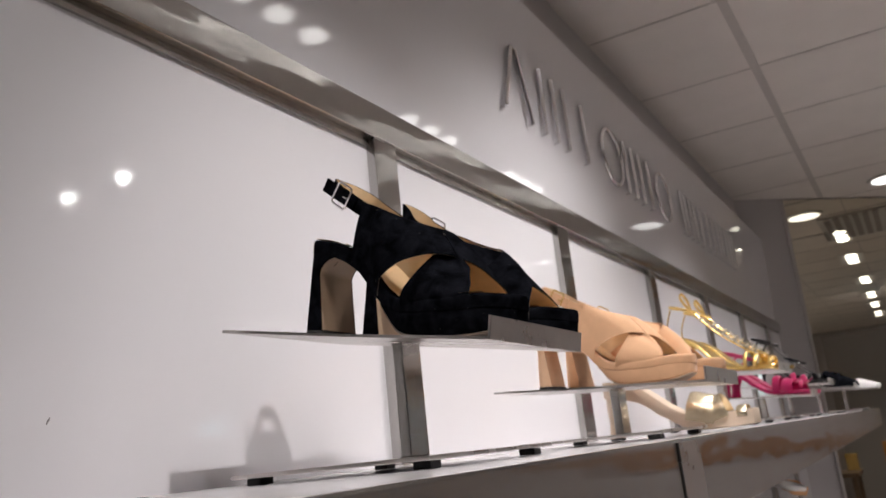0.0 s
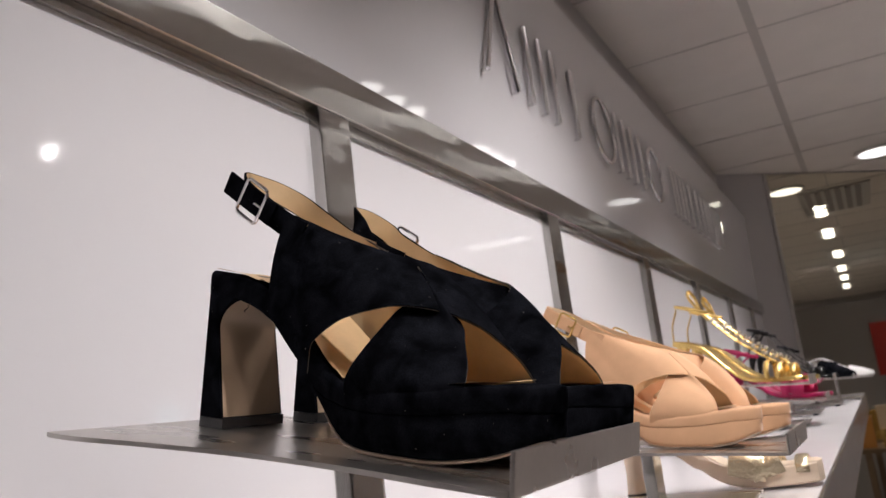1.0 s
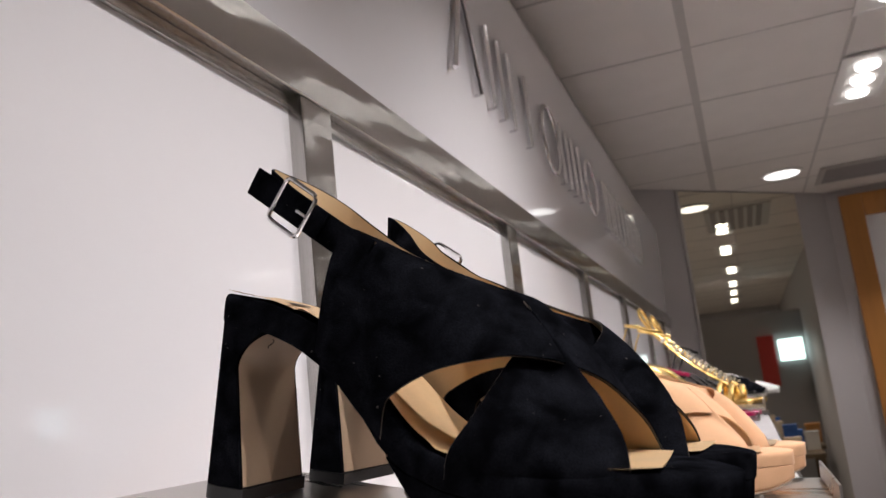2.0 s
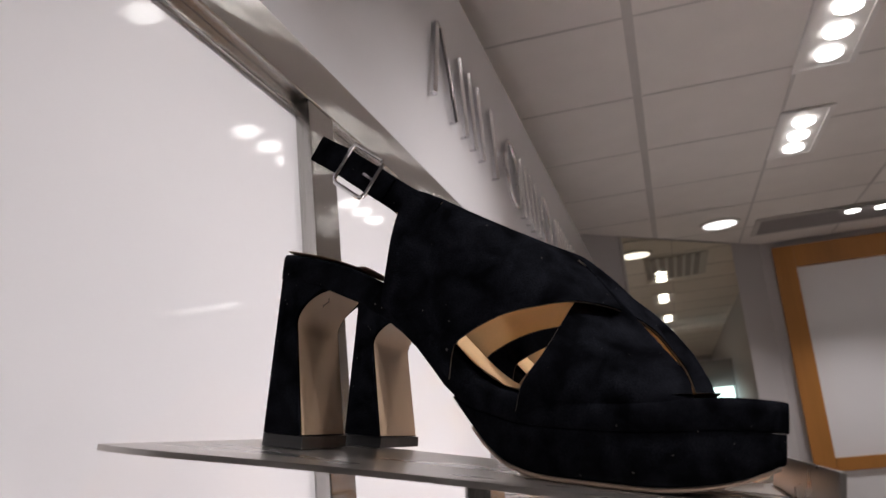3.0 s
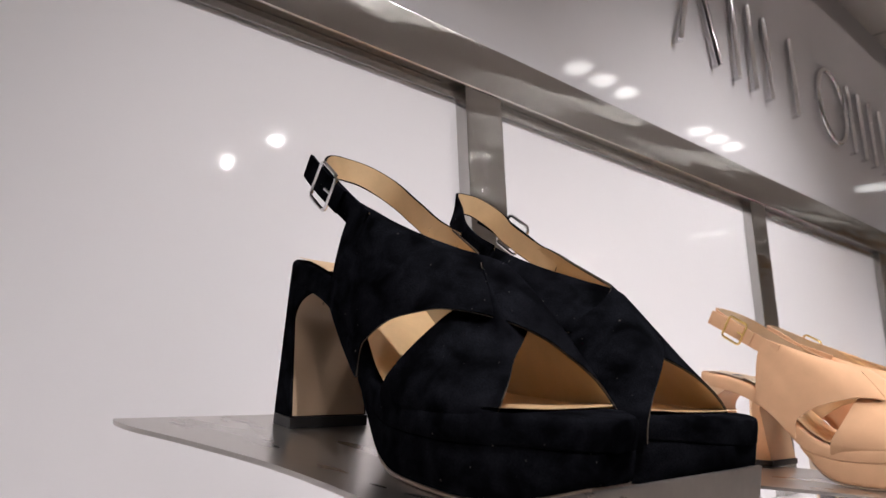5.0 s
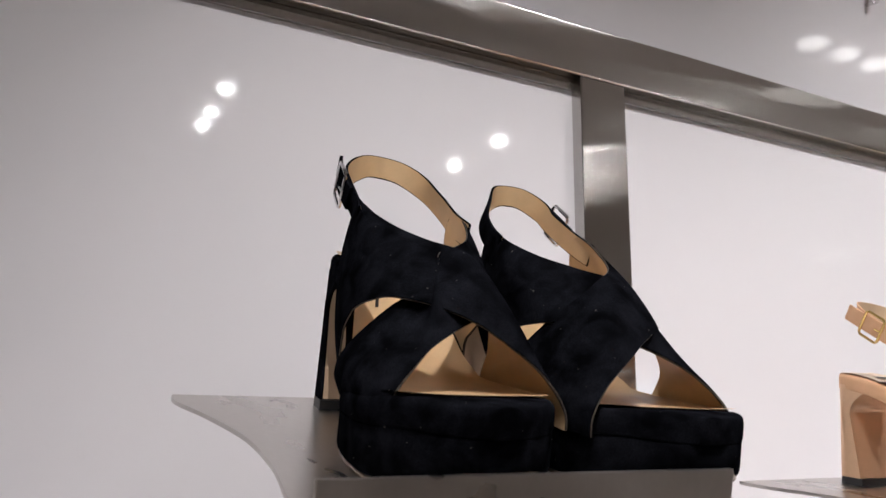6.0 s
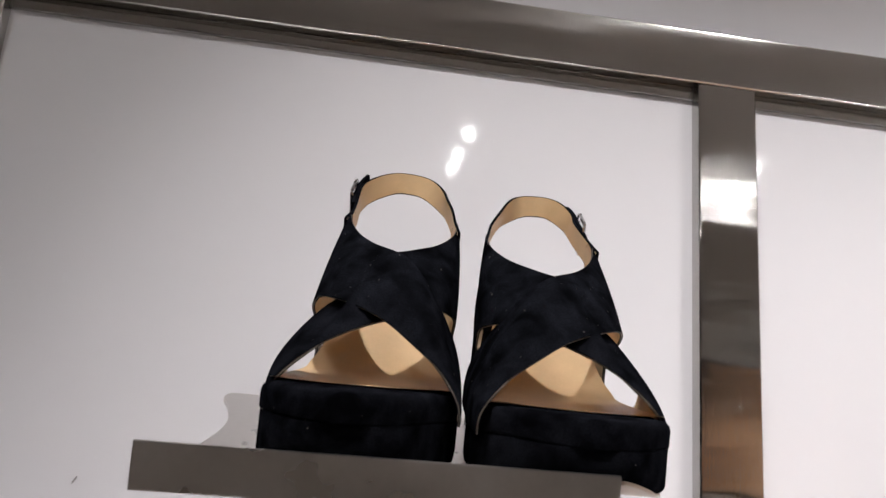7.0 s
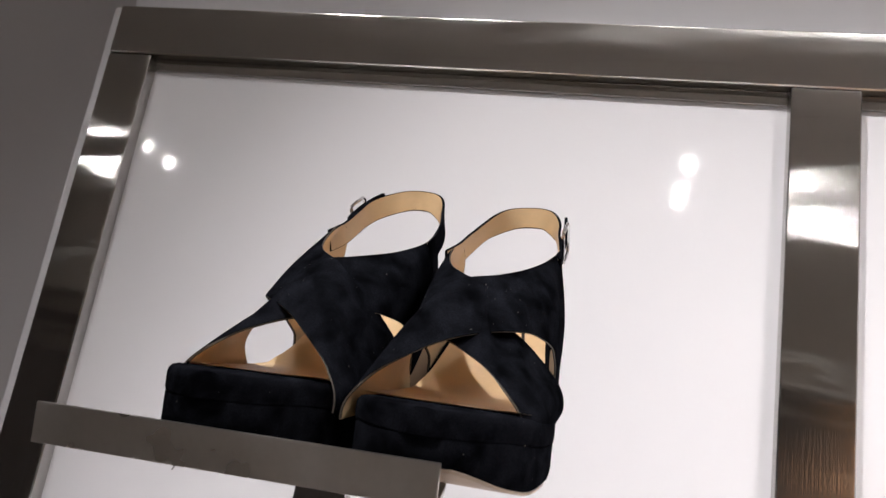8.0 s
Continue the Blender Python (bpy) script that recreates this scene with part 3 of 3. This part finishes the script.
    # slingback with buckle
    def ribbon(path, width, thick, n_at, taper=None):
        pts = smooth_path(path, 8)
        rings_o, rings_i, full = [], [], []
        for i, p in enumerate(pts):
            t = pts[min(i + 1, len(pts) - 1)] - pts[max(i - 1, 0)]
            t = t / np.linalg.norm(t)
            nrm = np.array(n_at(p))
            nrm = nrm - t * (nrm @ t)
            nrm /= np.linalg.norm(nrm)
            wv = np.cross(t, nrm)
            w = width / 2 * (taper(i / (len(pts) - 1)) if taper else 1)
            full.append([P(*(p + wv * a + nrm * c)) for a, c in ((-w, thick / 2), (-w * .8, thick * .62), (w * .8, thick * .62), (w, thick / 2), (w, -thick / 2), (-w, -thick / 2))])
            rings_i.append([P(*(p + wv * a * .93 - nrm * (thick / 2 + .0003))) for a in (-w, 0, w)])
        return full, rings_i

    radial = lambda p: (min(p[0] - .05, 0.0) * 1.0, p[1], 0.0)

    def on_strap(mirror, f, h):
        """The middle of a strap's thickness, by its place along the foot and its height."""
        grid = strap_grid(mirror, -.0012 if mirror else .0012)[:40].reshape(-1, 3)
        return tuple(grid[np.argmin((grid[:, 0] - f) ** 2 + (grid[:, 2] - h) ** 2)])

    e1, e2 = on_strap(False, .090, .1165), on_strap(False, .0745, .1222)
    i1, i2 = on_strap(True, .096, .1150), on_strap(True, .080, .1200)
    g = lambda k: -sag * k
    b = lambda k: lean * k
    loop = [i1, i2, (.060 + b(.2), -.0295, .1320 + g(.7)), (.042 + b(.6), -.0220, .1445 + g(1)), (.026 + b(.9), -.0115, .1535 + g(1)), (.0165 + b(1), 0, .1570 + g(1)),
            (.0180 + b(1), .0130, .1560 + g(1)), (.032 + b(.8), .0250 + wide * .7, .1475 + g(1)), (.0465 + b(.4), .0290 + wide, .1385 + g(.8)), e2, e1]
    full, inner = ribbon(loop, .0145, .0013, radial)
    strap = part("slingback_strap", loft(bmesh.new(), full), upper, sh, smooth=50)
    part("lining", loft(bmesh.new(), inner, cap=False, closed=False), lining, strap, "tan leather lining")
    full, inner = ribbon([(.064 + b(.2), .0312 + wide * .5, .1285 + g(.5)), (.0465 + b(.4), .0316 + wide, .1385 + g(.8)), (.030 + b(.5), .0306 + wide, .1475 + g(.9)), (.0185 + b(.5), .0285 + wide, .1535 + g(1))], .0140, .0020, lambda p: (0, 1, 0))
    tail = part("strap_tail", loft(bmesh.new(), full), upper, strap, smooth=50)
    c = np.array([.0465 + b(.4), .0330 + wide, .1382 + g(.8)])
    ex = np.array([-.87, 0, .50])
    ez = np.array([.50, 0, .87])
    pts = []
    for cx, cz, a0 in ((.0075, .0080, 0), (-.0075, .0080, 90), (-.0075, -.0080, 180), (.0075, -.0080, 270)):
        for d in (0, 30, 60, 90):
            pts.append(P(*(c + ex * (cx + .003 * math.cos(radians(a0 + d))) + ez * (cz + .003 * math.sin(radians(a0 + d))))))
    buckle = part("buckle", tube(bmesh.new(), pts, .00115, 8, closed=True), metal, strap, "polished metal buckle")
    part("prong", tube(bmesh.new(), [P(*(c + ex * -.0098)), P(*(c + ex * -.004 + np.array([0, .0012, 0])))], .0008, 6), metal, strap)
    return sh


shoe_stand()
BLACK = (SUEDE, LINING, LINING, SUEDE, HEELTAN, CHROME, "pair of black sandals")
LEFT, RIGHT = Matrix.Translation((.020, -.0256, .0004)) @ pose(0, 0, 0, 0, 0, -8.2), Matrix.Translation((.0985, -.0390, .0004)) @ pose(0, 0, 0, 0, 0, -4.0) @ Matrix.Diagonal((1, 1, 0.955, 1))
sandal("black suede crossover sandal with tan lining on a steel stand", STAND @ LEFT, -1, *BLACK, shear=.17, wide=.0015)
sandal("black suede block-heeled sandal standing slightly forward of its mate", STAND @ RIGHT, 1, *BLACK, sag=.002, lean=.013, wide=-.004, toe=.78)

ND = (0.44, -0.052, -0.060)
shoe_stand(*ND, 4.0)
NUDE_SET = (NUDE, NUDEBED, NUDEBED, NUDEHEEL, NUDEHEEL, GOLD, "pair of nude sandals")
AT, SMALL = stand_at(*ND, 4.0), Matrix.Scale(0.92, 4)
sandal("nude suede crossover sandal with rose gold block heel", AT @ LEFT @ SMALL, -1, *NUDE_SET, shear=.17)
sandal("nude suede block-heeled sandal beside its mate", AT @ RIGHT @ SMALL, 1, *NUDE_SET, sag=.006)


# ---- other heeled shoes along the ledge ----
def heeled(label, at, upper, sole_mat, heel_mat, bed_mat, high=.092, radii=(.016, .006, .007), toe=.012, thick=.006, straps=(), closed=None, group="", name="high_heel", heel_at=(.020, .012)):
    """A slim heeled shoe: sole, footbed, heel, straps given as (points in f, l, h; width), and a closed toe where wanted."""
    sh = thing(name, label, "shoe", group, at)
    fs = [0, .04, .07, .10, .125, .15, .18, .22, .245]
    hs = [high, high - .006, high * .80, high * .48, high * .20 + .003, .011, .009, .0095, .012]
    top = lambda f: float(np.mean(np.interp([f - .01, f, f + .01], fs, hs))) + thick - .006
    half = lambda f: float(np.interp(f, [0, .003, .012, .04, .08, .13, .17, .205, .232, .243, .248], [.008, .016, .022, .025, .024, .033, .036, .031, .019 + toe * .4, toe, toe * .4]))
    P = lambda f, l, h: Vector((l, -f, h))
    rings = []
    for f in .248 * (0.5 - 0.5 * np.cos(np.linspace(0, math.pi, 34))):
        w, b = half(f), top(f)
        a = max(b - thick - (.004 if f < .1 else 0), 0.0005)
        e = min(.002, w * .4)
        rings.append([P(f, w, b - e), P(f, w - e, b), P(f, -w + e, b), P(f, -w, b - e), P(f, -w, a + e), P(f, -w + e, a), P(f, w - e, a), P(f, w, a + e)])
    part("sole", loft(bmesh.new(), rings), sole_mat, sh)
    rings = [[P(f, (half(f) - .002) * k, top(f) + .0008) for k in np.linspace(-1, 1, 7)] for f in np.linspace(.002, .243, 30)]
    part("footbed", loft(bmesh.new(), rings, cap=False, closed=False), bed_mat, sh)
    f1, f0 = heel_at
    zs = np.linspace(0, 1, 9)
    path = [(P(f0 + (f1 - f0) * z ** 2.5, 0, .002 + (top(.02) - thick - .002) * z)) for z in zs]
    part("heel", tube(bmesh.new(), path, [float(np.interp(z, [0, .4, 1], [radii[2], radii[1], radii[0]])) for z in zs], 12), heel_mat, sh)
    part("heel_tip", disc(bmesh.new(), (0, -f0), radii[2] + .0006, 0, .0035, 12), RUBBER, sh)
    for points, width in straps:
        pts = smooth_path(points, 6)
        mid = pts.mean(0)
        rr = []
        for i, p in enumerate(pts):
            t = pts[min(i + 1, len(pts) - 1)] - pts[max(i - 1, 0)]
            t = t / np.linalg.norm(t)
            nrm = p - mid
            nrm = nrm - t * (nrm @ t)
            nrm = nrm / max(np.linalg.norm(nrm), 1e-6)
            wv = np.cross(t, nrm)
            w = width / 2
            rr.append([P(*(p + wv * a + nrm * c)) for a, c in ((-w, 0), (-w * .7, .0016), (w * .7, .0016), (w, 0), (w * .7, -.0008), (-w * .7, -.0008))])
        part("strap", loft(bmesh.new(), rr), upper, sh, smooth=60)
    if closed:
        fa, fb, height = closed
        rings = []
        for f in np.linspace(fa, .2475, 22):
            w = half(f) + .0008
            hh = height * (1 - ((f - fa) / (.2475 - fa)) ** 1.6) + .010
            rings.append([P(f - (fb * (1 - abs(math.cos(a)) ** 1.5) * 0.0), w * math.cos(a), top(f) - thick * .8 + (hh + thick * .8) * max(math.sin(a), 0) ** .8) for a in np.linspace(0, math.pi, 17)])
        part("vamp", loft(bmesh.new(), rings, cap=False, closed=False), upper, sh, smooth=60)
    return sh


def arch(f, w, h, base=.010, lean=0.0):
    """A strap over the foot, from edge to edge."""
    return [(f, -w, base), (f + lean * .5, -w * .95, base + h * .55), (f + lean, -w * .45, base + h * .95), (f + lean, w * .45, base + h * .95), (f + lean * .5, w * .95, base + h * .55), (f, w, base)]


def ankle(h, f0=.012, f1=.075, w=.027, tilt=.012):
    return [(f1, .004, h - tilt), (f1 - .02, w * .9, h - tilt * .6), (f0 + .022, w, h), (f0 + .004, w * .6, h + .004), (f0, 0, h + .005), (f0 + .004, -w * .6, h + .004), (f0 + .022, -w, h), (f1 - .02, -w * .9, h - tilt * .6), (f1, -.004, h - tilt)]


GD = (1.29, -0.02, -0.014)
shoe_stand(*GD, 4.0)
AT = stand_at(*GD, 4.0)
gold_straps = [(arch(.205, .033, .030), .010), (arch(.185, .036, .036), .009), (ankle(.160), .007),
               ([(.200, -.012, .042), (.165, -.006, .062), (.125, .0, .090), (.088, .004, .125), (.066, .004, .146)], .008),
               ([(.195, .015, .040), (.160, .010, .062), (.122, .004, .090), (.086, -.003, .124), (.064, -.004, .147)], .008),
               ([(.004, -.010, .094), (.004, -.008, .125), (.014, -.006, .158)], .005),
               ([(.062, .0, .150), (.050, .012, .178), (.040, .004, .196), (.044, -.010, .180), (.060, -.002, .152)], .007)]
for m, side in ((LEFT, 0), (RIGHT, 1)):
    shoe = heeled("gold metallic stiletto sandal with crystal-set straps on a stand", AT @ m, GOLD, GOLD, GOLD, GOLD, .094, (.014, .0055, .006), .020, .008, gold_straps, group="pair of gold sandals", name="stiletto_sandal")
    for k in range(16):
        t = k / 15
        bm = bmesh.new()
        bmesh.ops.create_icosphere(bm, subdivisions=1, radius=.0032 + .0012 * (k % 3))
        p = Vector((.006 * math.sin(k * 2.1), -(.200 - .125 * t), .046 + .088 * t ** 1.15 + .003))
        bm.transform(Matrix.Translation(p))
        part("crystal", bm, CRYSTAL, shoe, smooth=0)

MG = (1.86, -0.01, -0.062)
shoe_stand(*MG, 4.0)
AT = stand_at(*MG, 4.0)
for m in (LEFT, RIGHT):
    heeled("magenta satin block-heeled sandal with a bow on a low stand", AT @ m, MAGENTA, MAGENTA, MAGENTA, MAGENTA, .080, (.018, .013, .015), .020, .010,
           [(arch(.195, .036, .036), .030), (arch(.165, .035, .045), .020), (ankle(.130), .009), ([(.215, -.020, .040), (.205, .0, .060), (.195, .024, .046), (.215, .010, .040), (.228, -.012, .046)], .016),
            ([(.012, .022, .08), (.04, .026, .115), (.07, .02, .125)], .009)], group="pair of magenta sandals", name="block_heel_sandal")

BK = (2.42, -0.01, -0.020)
shoe_stand(*BK, 4.0)
AT = stand_at(*BK, 4.0)
for m in (LEFT, RIGHT):
    heeled("black slim-heeled sandal with thin ankle straps on a stand", AT @ m, EDGE, EDGE, EDGE, EDGE, .090, (.013, .005, .006), .018, .006,
           [(arch(.200, .034, .028), .014), (ankle(.165), .010), ([(.190, 0, .036), (.14, 0, .075), (.085, 0, .135), (.070, 0, .155)], .008), ([(.012, -.02, .09), (.03, -.026, .14), (.045, -.02, .165)], .009)], group="pair of black slim sandals", name="slim_heel_sandal")

BM = (2.95, -0.05, -0.030)
shoe_stand(*BM, 4.0)
AT = stand_at(*BM, 4.0)
for m in (LEFT, RIGHT):
    heeled("black satin slingback shoe with a flat bow on a stand", AT @ m, SUEDE, EDGE, EDGE, EDGE, .070, (.014, .007, .007), .006, .006,
           [(ankle(.125, .006, .06), .010), (arch(.165, .036, .052), .045), ([(.160, -.045, .050), (.168, 0, .062), (.160, .045, .050)], .030)], closed=(.165, 0, .040), group="pair of black bow shoes", name="slingback_shoe")

WM = (3.40, -0.11, -0.035)
shoe_stand(*WM, 4.0)
AT = stand_at(*WM, 4.0)
heeled("white patent pointed-toe pump on the last stand", AT @ RIGHT, WHITE, WHITE, WHITE, CREAM, .075, (.014, .006, .006), .004, .006,
       [([(.012, -.022, .075), (.05, -.026, .085), (.11, -.03, .06), (.16, -.034, .030)], .022), ([(.012, .022, .075), (.05, .026, .085), (.11, .03, .06), (.16, .034, .030)], .022)], closed=(.155, 0, .030), name="pump")

heeled("cream mule with a pale gold croc strap on the ledge", Matrix.Translation((.350, -.170, LEDGE_Z + .0004)) @ pose(0, 0, 0, 0, 0, 2) @ Matrix.Scale(0.92, 4), CROC, CREAM, CREAM, CREAM, .082, (.018, .011, .013), .026, .024,
       [(arch(.160, .0385, .044, .016, .012), .046), (arch(.188, .0375, .036, .016, -.012), .040), (arch(.226, .030, .018, .018), .016)], name="mule")

# lower tier shoes under the ledge edge
part("upper_tray", boxed(0.62, 1.5, -0.56, 0.01, 1.165, 1.185, bevel=0.003), LEDGE, lower)
part("tray_bracket", boxed(0.70, 0.73, -0.50, 0.01, 0.7505, 1.1645, bevel=0.002), STEEL_Z, lower)
part("tray_bracket", boxed(1.38, 1.41, -0.50, 0.01, 0.7505, 1.1645, bevel=0.002), STEEL_Z, lower)
heeled("cream leather sandal with white loop strap on the lower tier", Matrix.Translation((.86, -.30, 1.1855)) @ pose(0, 0, 0, 0, 0, -6), WHITE, CREAM, CREAM, CREAM, .075, (.014, .007, .008), .018, .008,
       [(arch(.195, .035, .035), .030), (ankle(.125), .010), (arch(.165, .035, .045), .010)], name="loop_sandal")
heeled("blush pointed pump on the lower tier", Matrix.Translation((.98, -.31, 1.1855)) @ pose(0, 0, 0, 0, 0, -4), NUDE, NUDE, NUDE, CREAM, .075, (.014, .007, .008), .005, .006, [(ankle(.11, .006, .05), .018)], closed=(.15, 0, .035), name="pump")

# ---- the shop floor seen in the mirror ----
partition = tagged(new("wall_partition", finish("wall_partition", boxed(3.75, 5.015, -5.5, -5.35, 0, 2.28), DARKPAINT)), "dark beige display partition", "wall", kind="structure")
setting("trim", boxed(4.50, 4.68, -5.349, -5.33, 1.45, 2.02), RED, "red panel on the partition", "panel")
tagged(new("light_box", finish("light_box", boxed(4.72, 4.98, -5.349, -5.30, 1.72, 1.96, bevel=.004), SIGNGLOW)), "small backlit pale blue display panel", "light box")
for k, (x, y) in enumerate(((4.55, -3.9), (4.62, -4.75), (3.6, -4.3))):
    table = thing("display_table", "brown wooden display table with turned-in legs", "table", "display tables", Matrix.Translation((x, y, 0)))
    part("top", boxed(-.34, .34, -.30, .30, .80, .84, bevel=.004), BROWN, table)
    for a in (-.29, .29):
        for b in (-.25, .25):
            part("leg", boxed(a - .025, a + .025, b - .025, b + .025, 0, .799, bevel=.003), BROWN, table)
    rnd = random.Random(11 + k)
    for i in range(7):
        a, b, h = -.27 + .18 * (i % 4), (-.16 if i < 4 else .15), rnd.uniform(.10, .34)
        w = rnd.uniform(.05, .075)
        mat, word = [(GOLD, "gold"), (CREAM, "cream"), (BLUE, "blue"), (WHITE, "white"), (OAK, "tan")][(i + k) % 5]
        bagthing = thing("gift_box", f"small {word} lidded display box on a table", "box", "boxes on the tables", Matrix.Translation((x + a, y + b, .8405)))
        part("body", boxed(-w, w, -w * .8, w * .8, 0, h, bevel=.003), mat, bagthing)
        part("lid", boxed(-w - .004, w + .004, -w * .8 - .004, w * .8 + .004, h + .0005, h + .03, bevel=.003), mat, bagthing)
